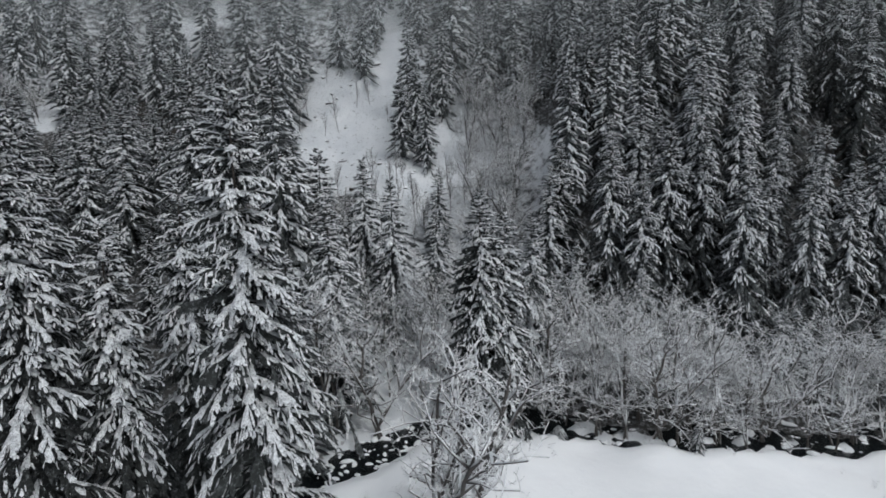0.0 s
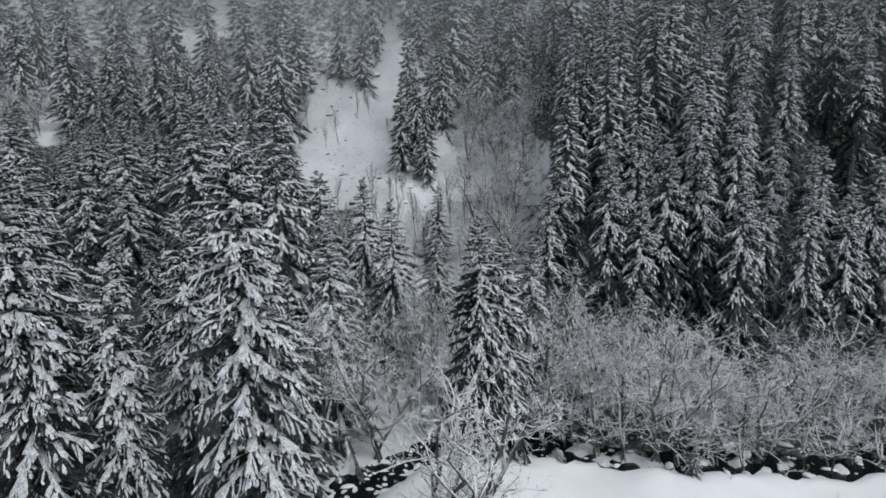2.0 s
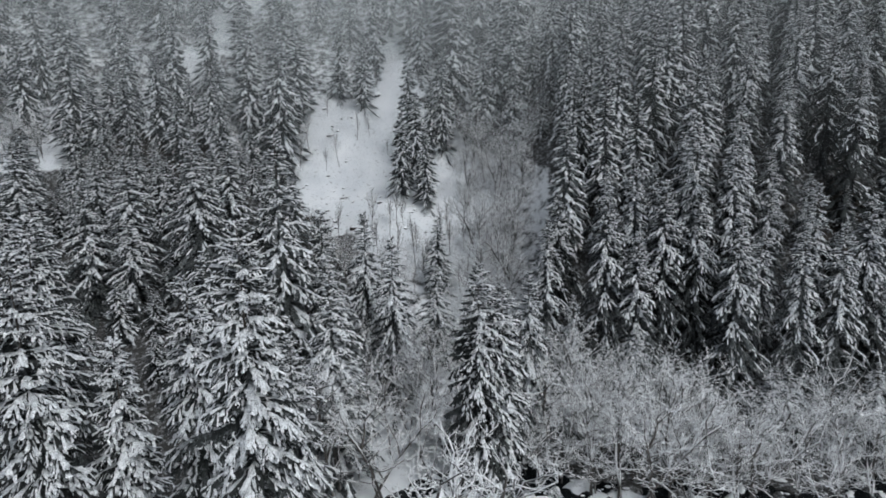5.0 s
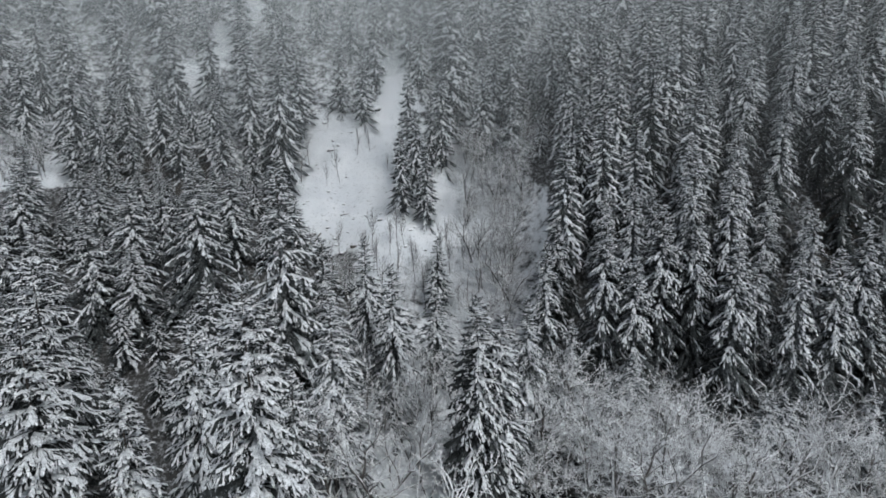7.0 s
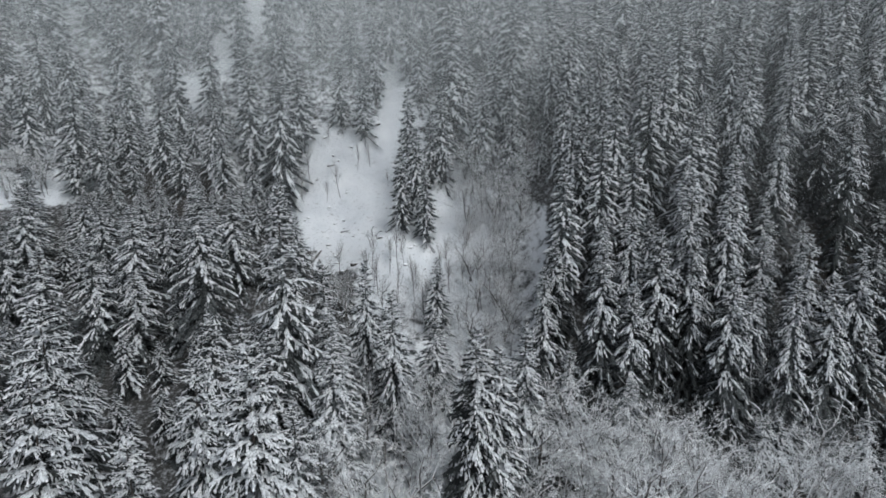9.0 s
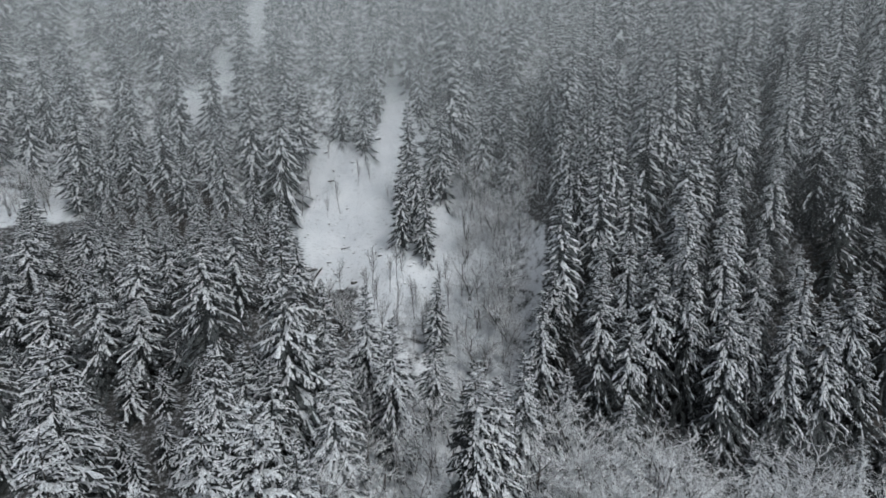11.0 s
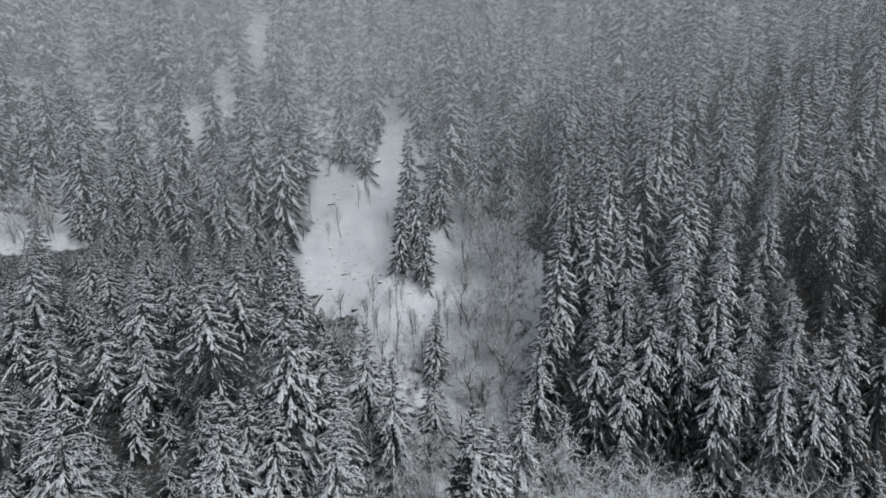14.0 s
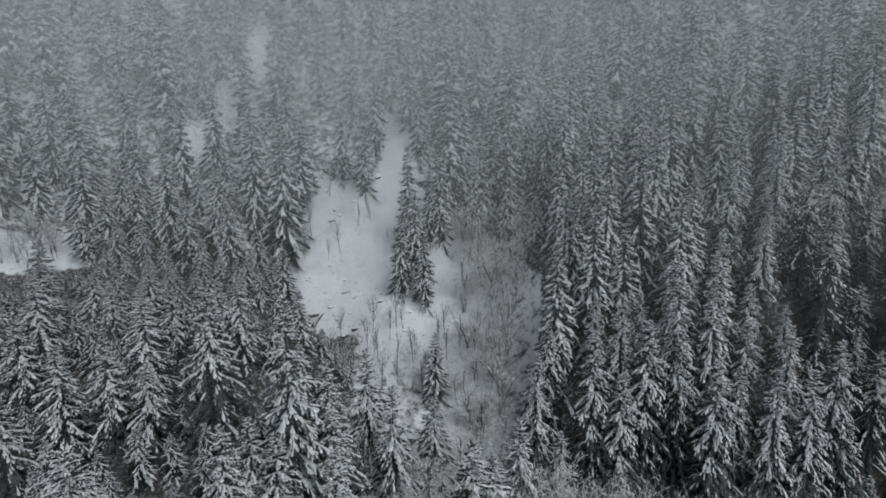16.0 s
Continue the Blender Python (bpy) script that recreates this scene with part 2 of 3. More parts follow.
def build_ground():
    def axis(lo, a, b, hi, fine):
        mid = np.arange(a, b + fine, fine)
        up = b + fine + np.cumsum(fine * 1.25 ** np.arange(1, 40))
        dn = a - np.cumsum(fine * 1.25 ** np.arange(1, 40))
        return np.concatenate([[lo], dn[(dn > lo)][::-1], mid, up[up < hi], [hi]])

    xs, ys = axis(-2500, -115, 115, 2500, 1.3), axis(-900, 20, 180, 1400, 1.0)
    X, Y = np.meshgrid(xs, ys)
    Z = ground(X, Y)
    Z = np.where(Y > 420, Z - 0.55 * (Y - 420), Z)
    V = np.stack([X, Y, Z], -1).reshape(-1, 3)
    nx, ny = len(xs), len(ys)
    i = np.arange(nx * ny).reshape(ny, nx)
    Q = np.stack([i[:-1, :-1], i[:-1, 1:], i[1:, 1:], i[1:, :-1]], -1).reshape(-1, 4)
    me = mesh("ground", V, Q, smooth=True)
    me.materials.append(SLOPE)
    me.materials.append(MEADOW)
    c = V[Q].mean(1)
    kind = (c[:, 1] < edge(c[:, 0]) + 1.0).astype(np.int32)
    wooded = np.zeros(len(V), np.float32)
    near = np.nonzero((V[:, 1] > 30) & (V[:, 1] < 240) & (np.abs(V[:, 0]) < 220))[0]
    wooded[[i for i in near if not open_ground(V[i, 0], V[i, 1])]] = 1
    grid = wooded.reshape(ny, nx)
    for _ in range(6):
        grid[1:-1, 1:-1] = (grid[1:-1, 1:-1] * 2 + grid[:-2, 1:-1] + grid[2:, 1:-1] + grid[1:-1, :-2] + grid[1:-1, 2:]) / 6
    wooded = grid.reshape(-1)
    wooded *= np.where((V[:, 0] < -18) & (V[:, 1] > 127) | (V[:, 1] > 148), 0.45, np.where((V[:, 0] < -15) & (V[:, 0] > -40) & (V[:, 1] > 88), 0.6, 1.0))
    x, y = V[:, 0], V[:, 1]
    # snow behind the stream's alders takes the dark floor tone as painted shade
    bank = ease(3.0, 5.5, y - edge(x)) * ease(24, 17, y - edge(x)) * ease(-6, 6, x) * ease(90, 70, x)
    wooded = np.maximum(wooded, 0.66 * bank)
    brush = ease(-2, 10, x) * ease(24, 14, x) * ease(78, 90, y) * ease(146, 122, y)
    brush = np.maximum(brush, ease(-28, -18, x) * ease(6, -2, x) * ease(76, 86, y) * ease(113, 100, y))
    wooded = np.maximum(wooded, 0.40 * brush)
    wooded = np.maximum(wooded, 0.8 * ease(58, 62, x) * ease(78, 74, x) * ease(80, 84, y) * ease(103, 98, y))
    bare = ease(-84, -74, x) * ease(-38, -46, x) * ease(109, 112.5, y) * ease(129.5, 124.5, y)
    wooded = np.maximum(wooded, 0.75 * bare)
    bare = np.maximum(0.55 * bare, 0.75 * ease(57, 63, x) * ease(84, 76, x) * ease(76, 82, y) * ease(104, 98, y))
    for name, val in (("litter_and_shade", wooded), ("soil", bare)):
        me.attributes.new(name, "FLOAT", "POINT").data.foreach_set("value", val.astype(np.float32))
    me.polygons.foreach_set("material_index", kind)
    tagged(new("ground", me), "deep snow on meadow and steep wooded slope", "ground", kind="structure")


build_ground()


def build_stream():
    xs = np.arange(-40, 120, 1.0)
    V, Q = [], []
    for k, x in enumerate(xs):
        for w in (-2.0, 2.5, 7.0, 11.0):
            V.append((x, float(edge(x)) + w, float(valley(x)) - 1.35))
    for k in range(len(xs) - 1):
        for j in range(3):
            a = 4 * k + j
            Q.append((a, a + 4, a + 5, a + 1))
    ob = piece("water", mesh("water", V, Q), WATER)
    tagged(ob, "dark shallow mountain stream between snowy banks", "stream", kind="structure")


build_stream()


# ---- spruces ----
def spray(p, q, r, half, drop, lift):
    """Pointed blades from p over q to r: a ridge, with two sides hanging from it at q."""
    n = len(p)
    ax = r - p
    side = np.stack([ax[:, 1], -ax[:, 0], np.zeros(n)], -1)
    side /= np.linalg.norm(side, axis=1, keepdims=True) + 1e-6
    up = np.array([0, 0, 1.0])
    top = q + up * lift[:, None]
    hw, dr = half[:, None], drop[:, None]
    V = np.stack([p + up * 0.3 * lift[:, None], top, top + side * hw - up * dr, top - side * hw - up * dr, r + up * 0.25 * lift[:, None]], 1).reshape(-1, 3)
    o = (np.arange(n) * 5)[:, None]
    T = np.concatenate([o + np.array(f) for f in ((0, 2, 1), (0, 1, 3), (1, 2, 4), (1, 4, 3))])
    return V, np.zeros((0, 4), np.int32), T


def pads(p, q, r, half, drop, lift, g):
    """Rounded pillows of snow from p over q to r: narrow at the root, broad and blunt towards the tip."""
    n = len(p)
    ax = r - p
    side = np.stack([ax[:, 1], -ax[:, 0], np.zeros(n)], -1)
    side /= np.linalg.norm(side, axis=1, keepdims=True) + 1e-6
    up = np.array([0, 0, 1.0])
    rows = [p + up * 0.2 * lift[:, None]]
    for c, w, h in ((0.4 * p + 0.6 * q, 0.7, 0.85), (0.5 * q + 0.5 * r, 1.0, 1.0)):
        hw = (half * w * g.uniform(0.65, 1.3, n))[:, None]
        top = c + up * (lift * h * g.uniform(0.7, 1.3, n))[:, None]
        rows += [top + side * hw - up * (drop * w)[:, None], top, top - side * hw * g.uniform(0.6, 1.2, n)[:, None] - up * (drop * w)[:, None]]
    rows.append(r - up * 0.6 * drop[:, None])
    V = np.stack(rows, 1).reshape(-1, 3)
    o = (np.arange(n) * 8)[:, None]
    F = ((0, 1, 2), (0, 2, 3), (1, 4, 2), (2, 4, 5), (2, 5, 3), (3, 5, 6), (4, 7, 5), (5, 7, 6))
    T = np.concatenate([o + np.array(f) for f in F])
    return V, np.zeros((0, 4), np.int32), T


def spruce_data(seed, H, R, whorls, per, twigs, half, skirt=0.04, sag=1.0, wind=0.3, ragged=0.2, blunt=0.9, cover=0.6, fingers=0, tip=0.016, bare=0.0, splay=(18, 44), limp=0.55, cap=99.0, full=False, ridge=1.25):
    """Crown and snow of one spruce: whorls of sagging boughs, each a flat fan of twigs. wind: how much more snow lies towards +x.
    fingers: side shoots on every twig. full: twigs have needles of their own and rounded snow. bare: how much less snow lies low down."""
    g = np.random.default_rng(seed)
    u = np.repeat(skirt + (0.975 - skirt) * np.linspace(0, 1, whorls) ** 0.72, per)
    n = len(u)
    u = np.clip(u + g.normal(0, 0.30 / whorls, n), skirt, 0.985)
    az = np.tile(np.arange(per) * 6.283 / per, whorls) + np.repeat(g.uniform(0, 6.28, whorls), per) + g.normal(0, 0.22, n)
    lobes = 1 + 0.06 * np.sin(2 * az + g.uniform(0, 6)) + 0.06 * np.sin(3 * az + 9 * u + g.uniform(0, 6)) + np.repeat(g.normal(0, 0.07, whorls), per)
    L = np.maximum(R * (1 - u) ** blunt * lobes * g.uniform(1 - 1.7 * ragged, 1 + ragged, n) + tip * H * g.uniform(0.6, 1.2, n), 0.3)
    # every third bough is short and fills the crown
    L *= np.where(np.arange(n) % 3 == 1, g.uniform(0.45, 0.8, n), 1.0)
    rise = np.tan(np.radians(42 * u ** 5 - 11 * sag * (1 - u) + g.normal(0, 5, n)))
    out = np.stack([np.cos(az), np.sin(az), np.zeros(n)], -1)
    base = np.stack([np.zeros(n), np.zeros(n), u * H], -1)
    up = np.array([0, 0, 1.0])
    size = np.clip(L / (0.55 * R), 0.5, 1.1)
    hang = sag * (1 - 0.5 * u)

    def along(f):
        z = f * L * rise - 0.30 * hang * L * f * f + 0.16 * L * np.clip(f - 0.65, 0, 1) ** 1.5
        return base + out * (L * f)[:, None] + up * z[:, None]

    load = g.normal(0, 0.30, n)
    one = np.ones(n)
    mid, end = (0.40, 0.64) if full else (0.62, 1.0)
    P, M, E, W, A, B = [along(0.1 * one)], [along(mid * one)], [along(end * one)], [ridge * half * g.uniform(0.8, 1.2, n) * size], [az], [load + 0.1]
    if full:   # a second pad of snow on the outer half of each bough
        veer = np.stack([-np.sin(az), np.cos(az), -0.4 * one], -1) * (L * g.normal(0, 0.07, n))[:, None]
        P.append(along(0.52 * one)), M.append(along(0.82 * one) + 0.6 * veer), E.append(along(one) + veer)
        W.append(0.9 * ridge * half * g.uniform(0.7, 1.2, n) * size), A.append(az), B.append(load + g.normal(0.05, 0.12, n))
    if fingers:   # clumps of snowy shoots along the outer half of each bough
        for f0 in (0.34, 0.48, 0.62, 0.76, 0.90):
            f = f0 + g.uniform(-0.06, 0.06, n)
            ln = np.minimum(cap * g.uniform(0.55, 1.0, n), 0.45 * L)
            a = az + g.normal(0, 0.28, n)
            d = np.stack([np.cos(a), np.sin(a), rise - 0.6 * hang * f - g.uniform(0.0, 0.4, n)], -1)
            s = along(f)
            P.append(s)
            M.append(s + d * (0.62 * ln)[:, None])
            E.append(s + d * ln[:, None])
            W.append(np.minimum(1.9 * half * g.uniform(0.7, 1.2, n) * size, 0.3 * ln))
            A.append(az)
            B.append(load)
    sgn = np.where(g.integers(0, 2, n) > 0, 1, -1)
    for k in range(twigs):
        f = 0.16 + 0.80 * (k + g.uniform(0, 1, n)) / twigs
        sgn = -sgn
        a = az + sgn * np.radians(g.uniform(splay[0], splay[1], n)) * (1 - 0.3 * f)
        ln = np.minimum(L * (0.16 + 0.46 * (1 - f)), 0.2 + 0.5 * L * f)
        ln = np.minimum(ln, cap) * g.uniform(0.7, 1.2, n)
        slope = rise - 0.6 * hang * f - g.uniform(0.05, limp, n) * sag
        d = np.stack([np.cos(a), np.sin(a), slope], -1)
        s = along(f)
        P.append(s)
        M.append(s + d * (0.6 * ln)[:, None] + up * (0.05 * ln)[:, None])
        E.append(s + d * ln[:, None] - up * (g.uniform(0.0, 0.16, n) * ln)[:, None])
        W.append(half * g.uniform(0.65, 1.1, n) * size)
        A.append(a)
        B.append(load)
        for j in range(fingers):
            q = 0.30 + 0.62 * (j + g.uniform(0, 1, n)) / fingers
            b = a + np.where(g.integers(0, 2, n) > 0, 1, -1) * np.radians(g.uniform(20, 60, n))
            m = ln * g.uniform(0.22, 0.45, n)
            e = np.stack([np.cos(b), np.sin(b), slope - g.uniform(0.0, 0.5, n)], -1)
            c = s + d * (q * ln)[:, None]
            P.append(c)
            M.append(c + e * (0.6 * m)[:, None])
            E.append(c + e * m[:, None] - up * (0.08 * m)[:, None])
            W.append(half * g.uniform(0.55, 0.95, n) * size)
            A.append(b)
            B.append(load)
    P, M, E, W, A, B = (np.concatenate(x) for x in (P, M, E, W, A, B))
    W = np.minimum(W, 0.30 * np.linalg.norm(E - P, axis=1) + 0.02)
    c = len(P) if full else n
    wide = W[:c] * np.where(np.arange(c) < 2 * n, 1.5 if full else 1.7, 1.25)
    crown = spray(P[:c], M[:c], E[:c], wide, wide * g.uniform(0.9, 1.9, c), np.zeros(c))
    # the shaded inside of the crown, an uneven cone of needles
    rings, sides, inner = 12, 9, 0.15 if full else 0.25
    V, T = [], []
    for i in range(rings):
        f = i / (rings - 1)
        for j in range(sides):
            a = 6.283 * j / sides
            q = inner * R * (1 - f) * g.uniform(0.7, 1.2) + 0.02
            V.append((q * math.cos(a), q * math.sin(a), H * (skirt + (0.88 - skirt) * f) - 0.25 * q - g.uniform(0, 0.3)))
            if i:
                p0, p1 = (i - 1) * sides + j, (i - 1) * sides + (j + 1) % sides
                T += [(p0, p1, p1 + sides), (p0, p1 + sides, p0 + sides)]
    crown = join([crown, (np.array(V), np.zeros((0, 4), np.int32), np.array(T, np.int32))])
    lie = cover + wind * np.cos(A + 0.5) + B + g.normal(0, 0.14, len(A)) - bare * ease(0.6, 0.1, P[:, 2] / H) + 0.45 * ease(0.5, 0.9, P[:, 2] / H)
    k = lie > 0.30
    m = M[k] * 0.55 + E[k] * 0.45
    s0 = P[k] + (M[k] - P[k]) * np.clip(1.15 - 1.2 * lie[k], 0.05, 0.75)[:, None]
    e = E[k] + (E[k] - M[k]) * g.uniform(-0.1, 0.12, k.sum())[:, None]
    w = W[k] * np.clip(0.5 + 0.6 * lie[k], 0.55, 1.1)
    low, lift = w * g.uniform(0.4, 0.9, len(w)), 0.03 + w * g.uniform(0.2, 0.6, len(w))
    soft = (np.arange(len(A)) < (len(A) if fingers else 2 * n if full else 0))[k]
    rest = ~soft
    snow = join([pads(s0[soft], m[soft], e[soft], w[soft], low[soft], lift[soft], g), spray(s0[rest], m[rest], e[rest], w[rest], low[rest], lift[rest])])
    return crown, snow


def trunk_mesh(name, H, r, sides=7):
    V, Q = [], []
    zs = (-1.2, 0.0, 0.25 * H, 0.6 * H, 0.99 * H)
    rs = (1.35 * r, 1.15 * r, 0.85 * r, 0.45 * r, 0.02)
    for z, q in zip(zs, rs):
        for j in range(sides):
            a = 6.283 * j / sides
            V.append((q * math.cos(a), q * math.sin(a), z))
    for i in range(len(zs) - 1):
        for j in range(sides):
            a, b = i * sides + j, i * sides + (j + 1) % sides
            Q.append((a, b, b + sides, a + sides))
    return mesh(name, V, Q, smooth=True)


def spruce(label, H, R, r, data, group, needles=None):
    crown, snow = data
    root = tagged(new("spruce_tree"), label, "tree", group)
    piece("trunk", trunk_mesh("trunk", H, r), BARK, root)
    c = piece("crown", mesh("crown", *crown, smooth=True), needles or NEEDLE, root)
    tagged(piece("snow_load", mesh("snow_load", *snow, smooth=True), LOAD, c, "white snow lying on the boughs"), kind="stuff")
    return root


def twin(root, m):
    """A copy of a thing at the pose m, whose scale counts alone."""
    return copy_thing(root, m @ Matrix.Diagonal([1 / c for c in root.scale] + [1]))


placed = []          # x, y of every tree that stands


def put(root, H0, x, y, h, wide=1.0, turn=0.0, first=False, sink=0.25, lean=(0.0, 0.0)):
    k = h / H0
    m = pose(x, y, ground_z(x, y) - sink, lean[0], lean[1], turn) @ Matrix.Diagonal((k * wide, k * wide, k, 1))
    placed.append((x, y))
    if first:
        root.matrix_basis = m
        return root
    return twin(root, m)


# tall spruces close to the meadow: x, y, top, radius
NEAR = [(-12.9, 32.6, 40.1, 6.9, 0.25), (-27.2, 32.8, 38.2, 7.4, 0.1), (-37.5, 47.8, 38.4, 7.2, 0.1),
        (-24.0, 36.8, 31.1, 5.6, 0.1), (2.4, 62.0, 30.8, 4.9, 0.7), (5.2, 63.2, 28.2, 3.7, 0.6), (-22.8, 45.5, 33.8, 4.4, 0.1)]
for k, (x, y, top, R, wind) in enumerate(NEAR):
    h = top - ground_z(x, y)
    big = y < 45
    dark = wind > 0.4
    data = spruce_data(100 + k, h, (0.68 if big else 1.05) * R, 28 if big else 26, 9, 12 if big else 8, 0.115 if big else 0.11, ridge=2.3, full=True, sag=1.4, wind=wind, ragged=0.14, tip=0.010,
                       blunt=0.64, cover=0.34 if dark else 0.62, fingers=1, bare=0.25 if k == 0 else 0.45 if dark else 0.85, splay=(20, 55), limp=0.9, cap=0.85)
    lab = "tall dark spruce with heavy snow on one side" if wind > 0.3 else "tall spruce with drooping boughs under heavy snow"
    put(spruce(lab, h, R, 0.32, data, "spruces by the stream", DEEP), h, x, y, h, first=True)

# four broad cones for the lower slope, four slim ones (the last two darker) for the dense stand
MID, UP = [], []
for k in range(8):
    left = k < 4
    R0, sag = (6.6, 7.0, 6.2, 6.6, 5.1, 5.5, 5.0, 5.4)[k], (1.45, 1.6, 1.35, 1.5, 1.6, 1.75, 1.55, 1.7)[k]
    bl = (0.78, 0.74, 0.82, 0.76, 0.70, 0.66, 0.72, 0.68)[k]
    more = dict(sag=sag, wind=0.35 if k > 5 else 0.15, ragged=0.11 if left else 0.17, blunt=bl, cover=0.40 if k > 5 else 0.68 if left else 0.76, tip=0.010, bare=0.7, splay=(24, 52) if left else (14, 46))
    MID.append(spruce_data(200 + k, 26.0, R0, 23 if left else 25, 8, 8, 0.15, full=True, ridge=1.9 if left else 1.5, limp=0.4 if left else 0.6, cap=0.8, **more))
    UP.append(spruce_data(240 + k, 26.0, R0 * 0.97, 22, 8, 4, 0.20, cap=1.2, ridge=1.6, **dict(more, cover=more["cover"] + 0.12, bare=0.3)))
first_of = {}


def mid_tree(x, y, h, wide=1.0, k=None):
    if k is None:
        k = int(rng.integers(0, 4)) if x < 14 else int(rng.integers(6, 8)) if rng.uniform() < (0.75 if x > 61 and y < 104 else 0.1) else int(rng.integers(4, 6))
    near = y < (110 if x > 45 else 96) and h > 11
    key = (k, near)
    wide *= (26.0 / h) ** 0.40
    turn = rng.uniform(-25, 25)
    if key in first_of:
        return put(first_of[key], 26.0, x, y, h, wide, turn)
    label = "dark spruce with patchy snow on its lee side" if k > 5 else "slender spruce laden with fresh snow on a steep slope"
    first_of[key] = spruce(label, 26.0, 4.0, 0.26, (MID if near else UP)[k], "spruces on the slope", DEEP if k > 5 else NEEDLE)
    return put(first_of[key], 26.0, x, y, h, wide, turn, first=True)


# x, y and top of single spruces
MIDDLE = [(-17.2, 72.5, 29.6), (-18.3, 75.5, 35.8), (-14.0, 84.8, 34.2), (-9.0, 76.5, 31.6), (-3.3, 99.0, 31.6), (-3.2, 84.0, 26.0),
          (9.9, 76.2, 26.6), (17.0, 80.2, 22.0), (-22.6, 71.5, 46.8), (-29.0, 63.0, 32.6), (-27.6, 68.4, 30.8),
          (-11.2, 119.5, 50.5), (-6.0, 117.0, 47.5), (-8.4, 125, 55),
          (-14.5, 62.0, 30.0), (-23.6, 67.0, 29.4), (-16.7, 53.0, 26.0)]
RIGHT = [(31.9, 86.3, 38.0), (58.1, 94.2, 38.0), (26.8, 82.4, 30.8), (49.8, 80.4, 32.0), (55.3, 80.4, 32.0), (22.8, 84.6, 36.8), (37.0, 88.2, 46.6),
         (41.2, 81.5, 33.6), (18.3, 122, 53), (22.4, 109, 57.2), (21.2, 129, 61.5), (13.2, 130, 60), (6.8, 136, 66.5), (31.4, 100, 51.6), (43.2, 88.8, 44),
         (59.4, 105, 55), (65, 102.5, 62), (77.5, 110.5, 70), (66.4, 97, 55.6), (75.8, 101.8, 57), (52.4, 106, 62.2), (41.2, 100, 57), (30.3, 108, 60),
         (23.9, 107.2, 56), (38, 92.7, 48.4), (27.6, 119.5, 65), (38, 115, 69), (63, 111, 65.6), (54.5, 116, 72), (40.8, 113, 67.6), (36.9, 85.6, 36.6)]
UPPER = [(-10.4, 131.9, 65), (-5.4, 134.9, 58.6), (-2.9, 134.4, 64.4), (19, 143.5, 73), (45, 118, 77), (43.2, 137, 84), (31.2, 127.6, 73.6),
         (22.9, 151.5, 78.8), (2.9, 149.2, 79), (-8.9, 155, 81.3), (74.4, 114, 72), (-22.8, 146.4, 70.2), (-47.4, 134, 73.6), (-73.4, 131, 71.3),
         (-75.7, 126.8, 63.4), (-61.6, 147.8, 81.5), (-54.4, 134.4, 64.8), (-60, 131.5, 61), (-42.8, 137, 57.8), (-40, 156.7, 72.3),
         (-29.3, 151.2, 75.6), (-21.2, 159.5, 88), (-100, 140.5, 86), (-45, 156, 85), (-80, 120.5, 65.5), (-74, 151.6, 81), (-82.8, 145, 85.2), (-93.4, 124.6, 69.8)]
LEFT = [(-69.5, 88.5, 46), (-58, 75.5, 38.3), (-52, 77.5, 40), (-48.5, 83, 43.5), (-48.6, 92, 43), (-36.6, 79, 46), (-36, 90, 45.4), (-60.3, 94, 43.3),
        (-45.7, 77, 34.8), (-69.7, 83.5, 40.7), (-58.6, 103.8, 43.5), (-66, 98, 43.6), (-74.5, 96.8, 46.6), (-83.7, 109.3, 49), (-54.3, 92.4, 42.6), (-77, 88, 43.5),
        (-42.5, 97, 42.5), (-63, 70, 34), (-46, 62, 27), (-54, 66, 29)]
for row, broad in ((MIDDLE, 0.95), (RIGHT, 1.0), (UPPER, 0.95), (LEFT, 1.05)):
    for x, y, top in row:
        slim = int(rng.integers(4, 6)) if row is UPPER or row is MIDDLE and y > 110 else None
        mid_tree(x, y, float(np.clip(top - ground_z(x, y), 9, 46)), broad * rng.uniform(0.92, 1.1), slim)
# a row that closes the lower stand against the shelf
for k in range(12):
    x, y = -91 + 4.9 * k + rng.uniform(-1.2, 1.2), rng.uniform(107, 112.5)
    mid_tree(x, y, float(np.clip(43.5 + rng.uniform(-2.5, 1.5) - 0.004 * (x + 62) ** 2 - ground_z(x, y), 5, 24)))
for x, y, h in ((-80, 118, 12), (-75, 119.5, 15), (-57.5, 119, 14), (-48, 117.5, 12), (-66.5, 117, 9), (-41.5, 116, 11), (-61, 115, 7), (-71, 115.5, 8), (-53, 115, 8), (-70, 122.5, 15), (-63.5, 124, 19), (-52, 123.5, 17), (-45.5, 122.5, 13), (-38.5, 120.5, 9), (-29, 101, 12), (-24, 98, 10), (-33, 106, 11), (62, 108, 22), (67, 112, 24), (71.5, 106, 21), (57, 113, 20)):
    mid_tree(x, y, h)


def scatter(x0, x1, y0, y1, gap, tries, use):
    done = 0
    for _ in range(tries):
        x, y = rng.uniform(x0, x1), rng.uniform(y0, y1)
        if open_ground(x, y) or abs(x) > 0.86 * y + 14:
            continue
        if min((x - a) ** 2 + (y - b) ** 2 for a, b in placed) < gap * gap:
            continue
        use(x, y)
        done += 1
    return done


scatter(8, 112, 76, 112, 5.3, 1900, lambda x, y: mid_tree(x, y, rng.uniform(15, 27)))
scatter(-110, -20, 40, 62, 6.5, 200, lambda x, y: mid_tree(x, y, rng.uniform(6, 10), 1.0, int(rng.integers(6, 8))))
